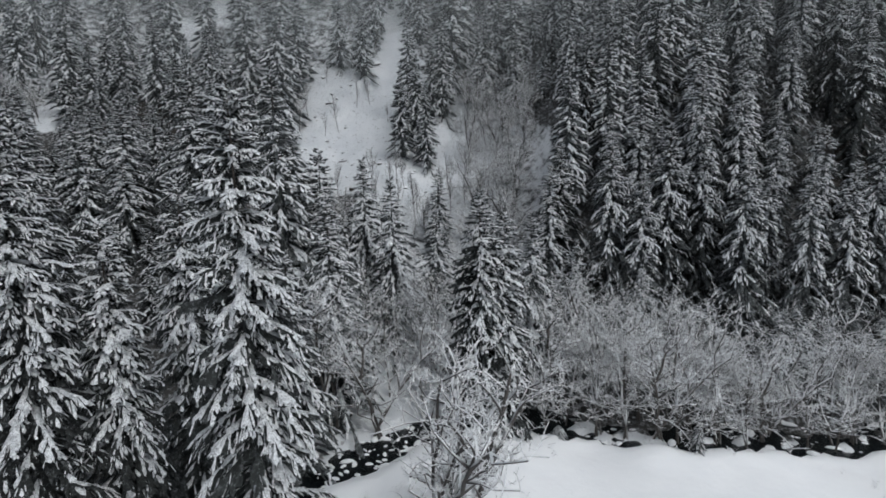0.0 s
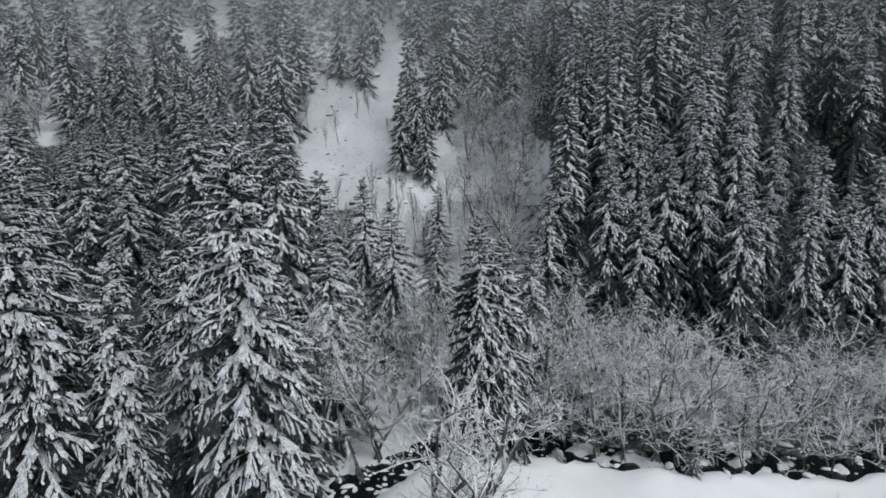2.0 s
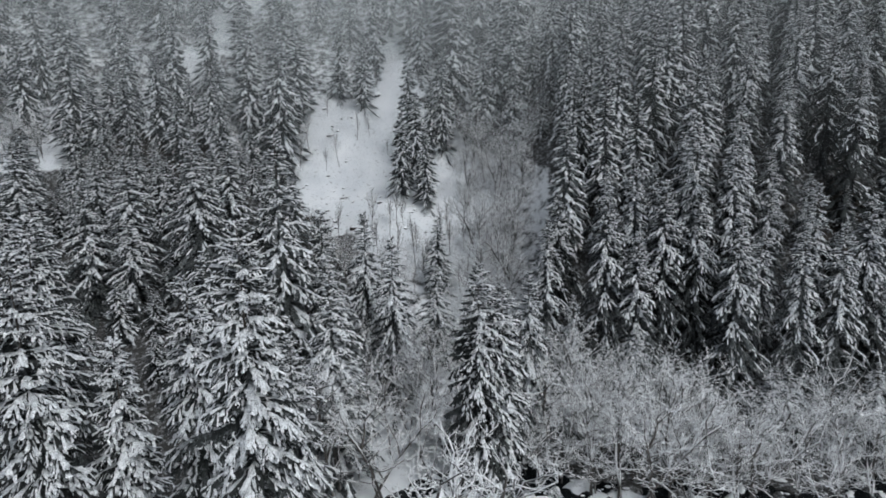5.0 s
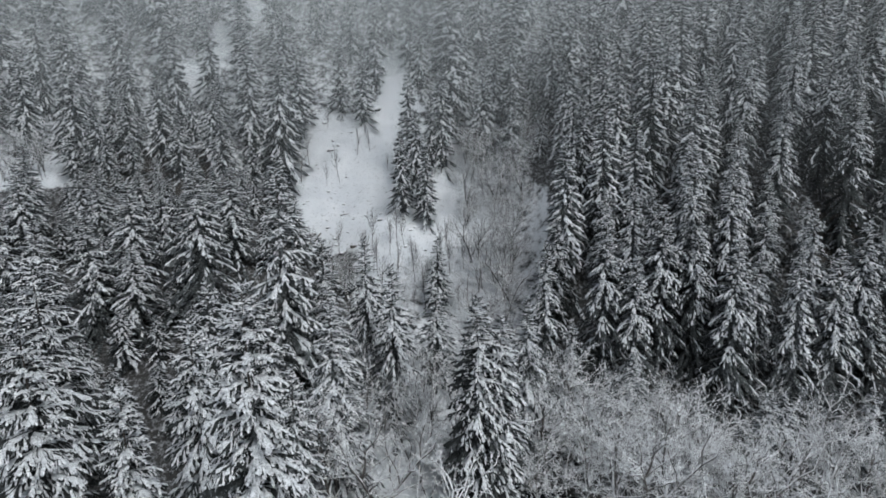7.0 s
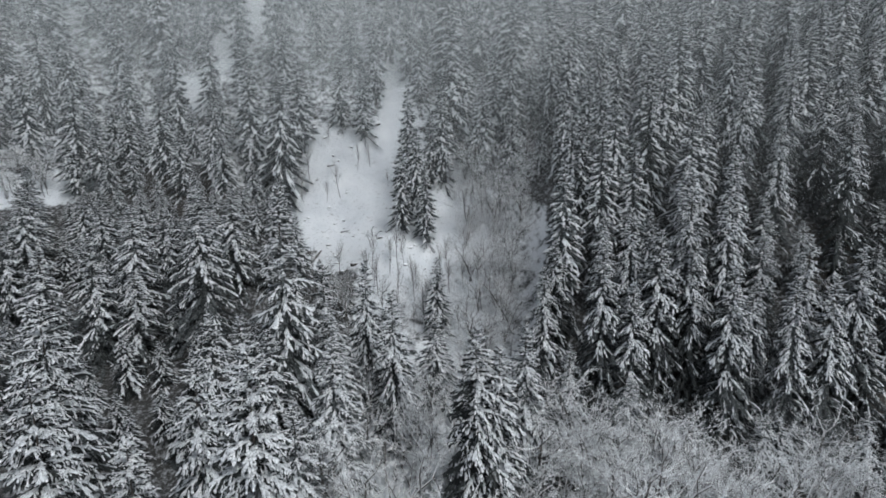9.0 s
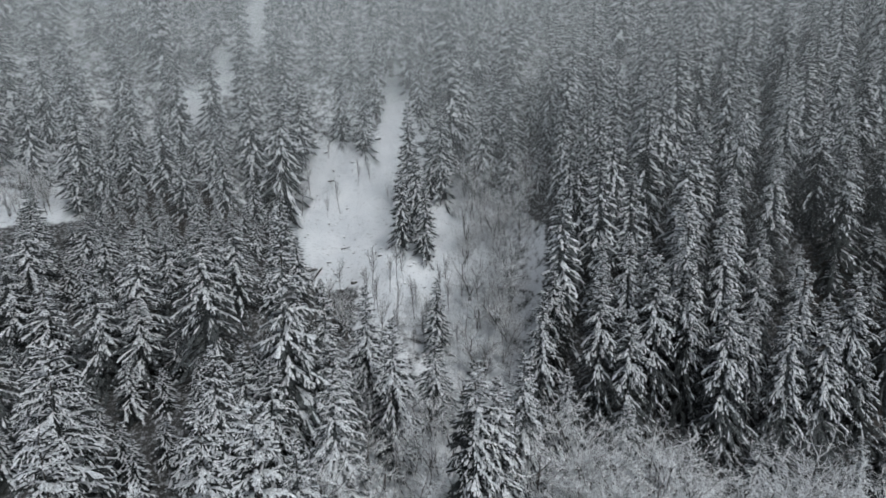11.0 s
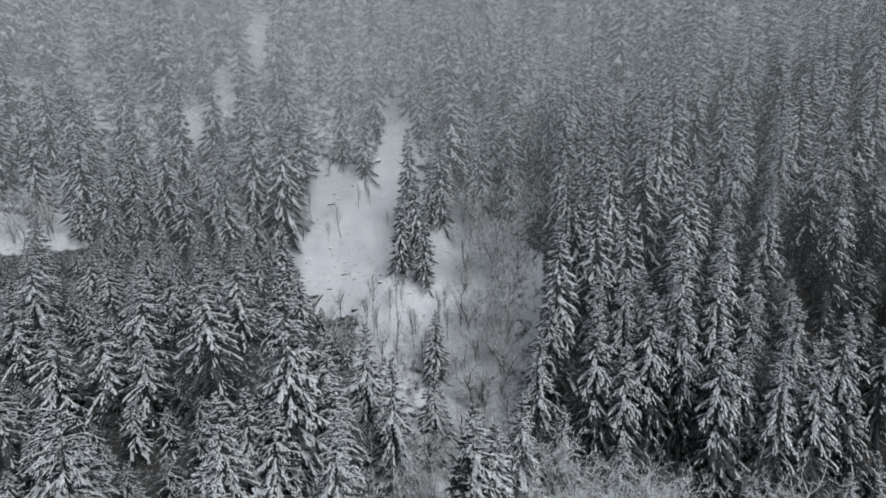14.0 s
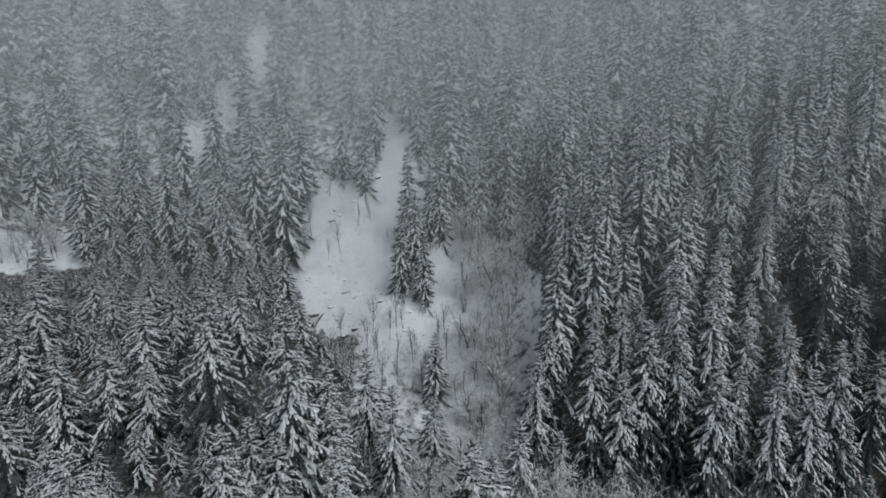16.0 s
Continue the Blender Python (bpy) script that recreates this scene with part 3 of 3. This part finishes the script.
scatter(-110, -20, 62, 106, 4.0, 1700, lambda x, y: mid_tree(x, y, rng.uniform(5, 9.5), 1.1, int(rng.integers(6, 8))))

# ---- the far forest ----
FAR = [spruce_data(300 + k, 25.0, (5.4, 5.8, 5.0, 5.5)[k] * 0.95, 18, 7, 4, 0.27, sag=1.5, bare=0.25, wind=0.15, ragged=0.16, blunt=0.72, cover=0.78, tip=0.010, ridge=1.6) for k in range(4)]


def build_far():
    crowns, snows, spots = [], [], []
    mark = lambda x, y: (spots.append((x, y)), placed.append((x, y)))
    scatter(8, 112, 112, 146, 5.6, 1500, mark)
    scatter(-112, -38, 127, 146, 8.5, 900, mark)
    scatter(-40, 10, 120, 146, 5.2, 300, mark)
    scatter(-200, -10, 146, 230, 9.3, 2600, mark)
    scatter(-10, 200, 146, 230, 7.4, 2600, mark)
    for x, y in spots:
        c, s = UP[int(rng.integers(4, 8) if x > 0 else rng.integers(0, 6))] if y < 138 else FAR[int(rng.integers(0, 4))]
        k, a = rng.uniform(0.72, 1.15) * (1.15 if x < 0 else 0.95), rng.uniform(-0.5, 0.5)
        M = np.array([[math.cos(a), math.sin(a), 0], [-math.sin(a), math.cos(a), 0], [0, 0, 1]]) * k
        o = np.array([x, y, ground_z(x, y) - 0.3])
        crowns.append((c[0] @ M + o, c[1], c[2]))
        snows.append((s[0] @ M + o, s[1], s[2]))
    root = tagged(new("far_forest"), "dense snow-covered spruce forest high on the slope", "forest", kind="stuff")
    tagged(piece("crowns", mesh("crowns", *join(crowns), smooth=True), NEEDLE, root), kind="stuff")
    tagged(piece("snow_load", mesh("snow_load", *join(snows), smooth=True), LOAD, root), kind="stuff")


build_far()


# ---- bare trees and brush ----
def tubes(segs, sides=3):
    """Tapered tubes from rows of (start, end, radius, radius)."""
    A = np.array([s[0] for s in segs], float)
    B = np.array([s[1] for s in segs], float)
    r0 = np.array([s[2] for s in segs])[:, None]
    r1 = np.array([s[3] for s in segs])[:, None]
    d = B - A
    d /= np.linalg.norm(d, axis=1, keepdims=True) + 1e-9
    h = np.where(np.abs(d[:, :1]) > 0.95, np.array([[0, 1.0, 0]]), np.array([[1.0, 0, 0]]))
    e = np.cross(d, h)
    e /= np.linalg.norm(e, axis=1, keepdims=True)
    f = np.cross(d, e)
    V = []
    for j in range(sides):
        a = 6.283 * j / sides
        w = e * math.cos(a) + f * math.sin(a)
        V += [A + w * r0, B + w * r1]
    V = np.stack(V, 1).reshape(-1, 3)
    o = (np.arange(len(segs)) * 2 * sides)[:, None]
    Q = np.concatenate([o + np.array((2 * j, 2 * ((j + 1) % sides), 2 * ((j + 1) % sides) + 1, 2 * j + 1)) for j in range(sides)])
    # a segment grows out of the ring in which the one before it ends
    ends = {tuple(np.round(b, 5)): i for i, b in enumerate(B)}
    same = np.arange(len(V))
    for i, a in enumerate(A):
        k = ends.get(tuple(np.round(a, 5)))
        if k is not None and k < i:
            for j in range(sides):
                same[i * 2 * sides + 2 * j] = k * 2 * sides + 2 * j + 1
    Q = same[Q]
    kept, Q = np.unique(Q, return_inverse=True)
    return V[kept], Q.reshape(-1, 4)


def grow(seed, H, stems, splits, spread, levels, r, bend=0.35, upward_=0.25, wander=3, least=0.026, reach=(0.5, 0.8), bare=0, tilt=0.22):
    """A bare tree: thick limbs and fine twigs, as two lists of tube rows."""
    g = random.Random(seed)
    limbs, twigs = [], []

    def limb(p, d, length, rad, level):
        q, steps_ = p, (wander, 3, 3, 1)[level]
        for i in range(steps_):
            w = bend * (0.6 if level == 0 else 1.5)
            d = (d + Vector((g.gauss(0, w), g.gauss(0, w), g.gauss(0, w * 0.6) + upward_ * 0.3))).normalized()
            n = q + d * (length / steps_)
            ra, rb = rad * (1 - 0.4 * i / steps_), rad * (1 - 0.4 * (i + 1) / steps_)
            (limbs if level < 2 else twigs).append((tuple(q), tuple(n), ra, rb))
            q = n
            if level < levels and (level or i >= bare):
                for _ in range(splits[min(level, len(splits) - 1)]):
                    axis = Vector((g.gauss(0, 1), g.gauss(0, 1), g.gauss(0, 0.6) + upward_))
                    e = (d * (1 - spread) + axis.normalized() * spread).normalized()
                    limb(q, e, length * g.uniform(*reach), max(rb * 0.6, least), level + 1)

    for _ in range(stems):
        d = Vector((g.gauss(0, tilt), g.gauss(0, tilt), 1)).normalized()
        limb(Vector((g.gauss(0, 0.25), g.gauss(0, 0.25), -0.4)), d, H * g.uniform(0.42, 0.55), r * g.uniform(0.7, 1.1), 0)
    return limbs, twigs


def bare_tree(name, label, group, seed, H, stems, splits, spread, levels, r, stem=None, twig=None, **kw):
    limbs, twigs = grow(seed, H, stems, splits, spread, levels, r, **kw)
    k = H / float(np.percentile([b[2] for _, b, _, _ in limbs + twigs], 97))
    limbs, twigs = ([(tuple(c * k for c in a), tuple(c * k for c in b), q, w) for a, b, q, w in rows] for rows in (limbs, twigs))
    root = tagged(new(name), label, "tree" if H > 5 else "shrub", group)
    base = min(a[2] for a, _, _, _ in limbs)
    starts = [i for i, row in enumerate(limbs) if row[0][2] - base < 1e-6] + [len(limbs)]
    if name == "old_alder":
        for i, j in zip(starts, starts[1:]):
            piece("limb", mesh("limb", *tubes(limbs[i:j], 6), smooth=True), stem, root)
    else:
        piece("trunk", mesh("trunk", *tubes(limbs, 5), smooth=True), stem or STEM, root)
    piece("twig_crown", mesh("twig_crown", *tubes(twigs, 3)), twig or TWIG, root, "fine twigs coated with white rime")
    return root


ALDER = [bare_tree("alder_tree", "bare frosted alder beside the stream", "alders by the stream", 11 + k, 13.0, (2, 3, 1, 2, 3)[k],
                   (2, 2, 2), 0.62, 3, 0.17, least=0.026, bend=0.22, wander=7, upward_=0.24, bare=1, reach=(0.24, 0.44), tilt=0.13) for k in range(5)]
used = set()


def alder(x, y, h, k, turn):
    root = ALDER[k]
    m = pose(x, y, ground_z(x, y) - 0.1, 0, 0, turn) @ Matrix.Diagonal((h / 13.0,) * 3 + (1,))
    if k in used:
        return twin(root, m)
    used.add(k)
    root.matrix_basis = m
    return root


# x, way beyond the meadow's edge, height
BELT = [(-14.8, 11.5, 15), (-9.5, 9.5, 13), (-12, 20, 12), (-6.5, 14, 11), (-3, 17, 11), (-17, 15, 12), (7, 3.5, 10), (10, 2.5, 9), (13.5, 4.5, 11),
        (17, 2.5, 10), (20, 4, 12), (24.2, 3.5, 13), (25.8, 4.5, 15), (29, 3, 11), (32, 4, 13), (35, 3, 11), (38.5, 4.5, 12), (43, 3, 11), (47, 2.5, 13),
        (51, 4, 11), (55, 3.5, 12), (60, 4, 12), (66, 5, 12)]
for k, (x, s, h) in enumerate(BELT):
    alder(x, float(edge(x)) + s, 1.22 * h, k % 5, 71 * k % 360)
for k in range(12):
    x = rng.uniform(-16, 52)
    alder(x, float(edge(x)) + rng.uniform(8, 16), rng.uniform(12, 16), k % 5, rng.uniform(0, 360))

for k in range(14):
    x = 10 + 2.3 * k + rng.uniform(-1, 1)
    alder(x, float(edge(x)) + rng.uniform(8, 13), rng.uniform(14.5, 17) - 0.1 * k, k % 5, rng.uniform(0, 360))
for k in range(16):
    x, y = rng.uniform(-19, 3), rng.uniform(64, 84)
    alder(x, y, rng.uniform(8, 12), k % 5, rng.uniform(0, 360))

old = bare_tree("old_alder", "gnarled pollarded tree with thick snow on crooked limbs", "", 91, 17.0, 8, (2, 2, 2), 0.62, 3, 0.25, bend=0.36, wander=8, upward_=0.35, least=0.034, tilt=0.15, bare=1, reach=(0.18, 0.36), stem=PLASTERED, twig=TWIG)
old.matrix_basis = pose(-1.3, 41.5, ground_z(-1.3, 41.5))

# small frosted brush on the gully floor and below the glade
BRUSH = [bare_tree("brush", "low rimed brush on the snowy gully slope", "brush in the gully", 51 + k, 5.0, 4, (2, 1), 0.6, 2, 0.035, upward_=0.15, bend=0.25, stem=TWIG, twig=TWIG, least=0.019) for k in range(3)]
SAPLING = [bare_tree("sapling", "thin bare sapling standing in the snowy glade", "saplings in the glade", 61 + k, 7.0, 1, (3, 3), 0.5, 2, 0.06, bend=0.03, upward_=0.6, wander=7, reach=(0.24, 0.42), least=0.03, bare=3) for k in range(3)]
stood = set()


def stand(roots, H0, k, x, y, h, turn):
    root = roots[k]
    m = pose(x, y, ground_z(x, y) - 0.05, 0, 0, turn) @ Matrix.Diagonal((h / H0,) * 3 + (1,))
    if root in stood:
        return twin(root, m)
    stood.add(root)
    root.matrix_basis = m
    return root


for k in range(130):
    y = 81 + 0.46 * k + rng.uniform(-1.3, 1.3)
    x = np.interp(y, [80, 100, 118, 140], [3, 5, 9, 9]) + (k * 0.618 % 1 - 0.5) * 15 + rng.uniform(-1, 1)
    stand(BRUSH, 5.0, k % 3, x, y, rng.uniform(1.8, 3.4), rng.uniform(0, 360))
for k in range(22):
    y = 84 + 2.3 * k + rng.uniform(-1, 1)
    x = float(np.interp(y, [80, 100, 118, 140], [5, 8, 11, 10])) + rng.uniform(-3, 5)
    alder(x, y, rng.uniform(8, 12), k % 5, 50 * k)
for k in range(12):
    alder(rng.uniform(-110, -86), rng.uniform(113, 126), rng.uniform(6, 9), k % 5, 50 * k)
for k in range(40):
    stand(BRUSH, 5.0, k % 3, rng.uniform(-22, 3), rng.uniform(84, 108), rng.uniform(2.5, 5.0), rng.uniform(0, 360))
for k in range(36):
    stand(SAPLING, 7.0, k % 3, rng.uniform(-27, 3), rng.uniform(98, 112), rng.uniform(5, 9), rng.uniform(0, 360))
for k, (x, y, h) in enumerate(((-27, 133, 8), (-24, 139, 7), (-21, 140, 6), (-30, 131, 5), (-35, 138, 9), (-35, 130, 9), (-32, 146, 6), (-16, 136, 4), (-88, 119, 8), (-92, 120, 9), (-95, 121, 8), (-86, 117, 7))):
    stand(SAPLING, 7.0, k % 3, x, y, h, 40 * k)


for x, y, h in ((44.5, 57.0, 1.1), (46.0, 56.2, 0.8), (42.8, 59.5, 0.7), (31.0, 60.2, 0.8), (-9.0, 46.5, 1.2), (-6.0, 49, 0.9), (5.5, 43.0, 1.0)):
    stand(BRUSH, 5.0, 1, x, y, h, 70 * h)


# ---- stones and logs ----
def stone_mesh(seed, flat=0.6):
    g = np.random.default_rng(seed)
    bm = bmesh.new()
    bmesh.ops.create_icosphere(bm, subdivisions=2, radius=1.0)
    d = g.normal(0, 1, (7, 3))
    d /= np.linalg.norm(d, axis=1, keepdims=True)
    for v in bm.verts:
        n = np.array(v.co)
        k = 1 + sum(0.10 * math.sin(3 * float(n @ a) + i) for i, a in enumerate(d))
        v.co = Vector((n[0] * k, n[1] * k * 0.85, n[2] * k * flat))
    me = bpy.data.meshes.new("boulder")
    bm.to_mesh(me)
    bm.free()
    me.polygons.foreach_set("use_smooth", [True] * len(me.polygons))
    return me


def cap_mesh(me):
    """A pillow of snow on a stone: its upper half, swollen."""
    bm = bmesh.new()
    bm.from_mesh(me)
    bmesh.ops.delete(bm, geom=[v for v in bm.verts if v.co.z < 0.05], context="VERTS")
    for v in bm.verts:
        v.co = Vector((v.co.x * 1.06, v.co.y * 1.06, v.co.z * 1.12 + 0.16 * max(0, 1 - v.co.x ** 2 - v.co.y ** 2)))
    out = bpy.data.meshes.new("snow_cap")
    bm.to_mesh(out)
    bm.free()
    out.polygons.foreach_set("use_smooth", [True] * len(out.polygons))
    return out


STONES = []
for k in range(4):
    me = stone_mesh(400 + k)
    STONES.append((me, cap_mesh(me)))


def boulder(x, y, z, r, k, label, group):
    root = tagged(piece("boulder", STONES[k][0], ROCK), label, "boulder", group)
    piece("snow_cap", STONES[k][1], MEADOW, root)
    root.matrix_basis = pose(x, y, z, rng.uniform(-8, 8), rng.uniform(-8, 8), rng.uniform(0, 360)) @ Matrix.Diagonal((r * rng.uniform(0.8, 1.5), r * rng.uniform(0.7, 1.2), r * rng.uniform(0.5, 0.9), 1))


for k in range(190):
    x = rng.uniform(-18, 70) if k < 130 else rng.uniform(-15, -3)
    s = rng.uniform(0.4, 9.0)
    r = rng.uniform(0.14, 0.38) if rng.uniform() < 0.8 else rng.uniform(0.4, 0.9)
    z = max(ground_z(x, float(edge(x)) + s), float(valley(x)) - 1.45)
    boulder(x, float(edge(x)) + s, z + 0.1 * r, r, k % 4, "snow-capped boulder in the stream bed", "boulders in the stream")
for x, y, r in ((-38.4, 150.0, 1.2), (-36.2, 150.6, 0.8), (-39.5, 153.5, 1.1), (-33, 147.5, 0.6), (-19.5, 151.0, 1.0), (-40, 151.5, 0.7)):
    boulder(x, y, ground_z(x, y), r, int(rng.integers(0, 4)), "dark rock poking through the glade's snow", "rocks in the glade")


def log_of_wood(x, y, length, r, turn, tilt):
    n = 9
    V, Q = [], []
    for i in range(5):
        f = i / 4
        q = r * (1 - 0.35 * f)
        for j in range(n):
            a = 6.283 * j / n
            V.append((length * (f - 0.5), q * math.cos(a) * (1 + 0.08 * math.sin(3 * a + 5 * f)), q * math.sin(a)))
    for i in range(4):
        for j in range(n):
            a, b = i * n + j, i * n + (j + 1) % n
            Q.append((a, a + n, b + n, b))
    V += [(-length / 2, 0, 0), (length / 2, 0, 0)]
    T = [(5 * n, j, (j + 1) % n) for j in range(n)] + [(5 * n + 1, 4 * n + (j + 1) % n, 4 * n + j) for j in range(n)]
    ob = piece("fallen_log", mesh("fallen_log", V, Q, T, smooth=True), BARK)
    ob.matrix_basis = pose(x, y, ground_z(x, y) + 0.6 * r, 0, tilt, turn)
    tagged(ob, "dark fallen log half buried in snow", "log", "fallen logs in the glade")


for x, y, ln, r, turn, tilt in ((-29.2, 115.0, 4.0, 0.45, 60, -35), (-30.3, 116.2, 2.2, 0.6, 10, -10), (-20.5, 112, 1.6, 0.4, 30, 0), (-24, 122, 2.2, 0.15, 15, -8),
                                (-17, 119, 1.6, 0.12, 100, -20), (-30, 141, 3, 0.2, 30, -5), (-12, 121, 1.2, 0.2, 70, -15), (3, 112, 2.5, 0.2, 50, -20)):
    log_of_wood(x, y, ln, r, turn, tilt)


# taller frosted trees and rubble along the gully's floor and the foot of the glade
extra = np.random.default_rng(77)
for k in range(18):
    y = 92 + 2.6 * k + extra.uniform(-1, 1)
    x = float(np.interp(y, [80, 100, 118, 140], [3, 5, 6, 5])) + extra.uniform(-3.5, 4.5)
    alder(x, y, extra.uniform(8, 13), k % 5, 67 * k)
for k in range(90):
    y = extra.uniform(100, 140)
    x = float(np.interp(y, [100, 118, 140], [2, 4, 3])) + extra.uniform(-4.5, 7)
    stand(BRUSH, 5.0, k % 3, x, y, extra.uniform(1.8, 3.6), extra.uniform(0, 360))
for k in range(46):
    x, y = (extra.uniform(-29, -4), extra.uniform(110, 122)) if k < 30 else (extra.uniform(-36, -22), extra.uniform(122, 146))
    boulder(x, y, ground_z(x, y), extra.uniform(0.24, 0.55), k % 4, "dark rock poking through the glade's snow", "rocks in the glade")


# dark spruces where the belt ends, and young ones on the stream bank
for x, y, h, k in ((62.5, 82, 15, 7), (66, 79.5, 13, 6), (69, 86, 20, 7), (75, 88, 21, 6), (72, 81, 14, 7), (63.5, 88, 8, 6), (66.5, 91, 11, 7), (61.5, 92, 7, 7), (70, 93, 12, 6), (65, 95.5, 9, 6), (72.5, 97, 12, 7)):
    mid_tree(x, y, h, k=k)
for x, y, h in ((44.8, 76.4, 10.5), (46.8, 76.6, 9.5), (11.6, 63.5, 1.8), (26.9, 60.4, 4.2)):
    mid_tree(x, y, h, 1.1 if h != 4.2 else 0.6, 1 if h == 4.2 else None)

# ---- drifting fog over the upper slope ----
def fog_mat():
    m, n, l, b = mat("thin_fog")
    g = n.new("ShaderNodeNewGeometry")
    sep = n.new("ShaderNodeSeparateXYZ")
    l.new(g.outputs["Position"], sep.inputs[0])
    rise = n.new("ShaderNodeMapRange")
    rise.interpolation_type = "SMOOTHSTEP"
    rise.inputs["From Min"].default_value, rise.inputs["From Max"].default_value = 34.0, 86.0
    rise.inputs["To Max"].default_value = 0.185
    l.new(sep.outputs[2], rise.inputs["Value"])
    west = n.new("ShaderNodeMapRange")
    west.inputs["From Min"].default_value, west.inputs["From Max"].default_value = -90.0, 70.0
    west.inputs["To Min"].default_value, west.inputs["To Max"].default_value = 1.32, 1.05
    l.new(sep.outputs[0], west.inputs["Value"])
    side = n.new("ShaderNodeMath")
    side.operation = "MULTIPLY"
    l.new(rise.outputs[0], side.inputs[0])
    l.new(west.outputs[0], side.inputs[1])
    deep = n.new("ShaderNodeMapRange")
    deep.inputs["From Min"].default_value, deep.inputs["From Max"].default_value = 85.0, 150.0
    deep.inputs["To Min"].default_value, deep.inputs["To Max"].default_value = 0.55, 1.0
    l.new(sep.outputs[1], deep.inputs["Value"])
    far = n.new("ShaderNodeMath")
    far.operation = "MULTIPLY"
    l.new(side.outputs[0], far.inputs[0])
    l.new(deep.outputs[0], far.inputs[1])
    drift = n.new("ShaderNodeMath")
    drift.operation = "MULTIPLY"
    l.new(far.outputs[0], drift.inputs[0])
    l.new(steps(n, l, noise_tex(n, l, 0.022, 3, 0.5), [(0.3, (0.85, 0.85, 0.85)), (0.7, (1.1, 1.1, 1.1))]), drift.inputs[1])
    thin, soft, back, both, mixed = (n.new("ShaderNode" + k) for k in ("BsdfTransparent", "BsdfDiffuse", "BsdfTranslucent", "MixShader", "MixShader"))
    for k in (soft, back):
        k.inputs["Color"].default_value = (0.89, 0.925, 0.915, 1)
    l.new(soft.outputs[0], both.inputs[1])
    l.new(back.outputs[0], both.inputs[2])
    l.new(drift.outputs[0], mixed.inputs[0])
    l.new(thin.outputs[0], mixed.inputs[1])
    l.new(both.outputs[0], mixed.inputs[2])
    l.new(mixed.outputs[0], n["Material Output"].inputs["Surface"])
    return m


def build_fog():
    V, Q = [], []
    for k, y in enumerate((48, 95, 128, 162)):
        V += [(-300, y, 40), (300, y, 40), (300, y, 330), (-300, y, 330)]
        Q.append((4 * k, 4 * k + 1, 4 * k + 2, 4 * k + 3))
    ob = piece("fog", mesh("fog", V, Q), fog_mat())
    tagged(ob, "thin grey fog drifting over the upper slope", "fog", kind="stuff")


build_fog()
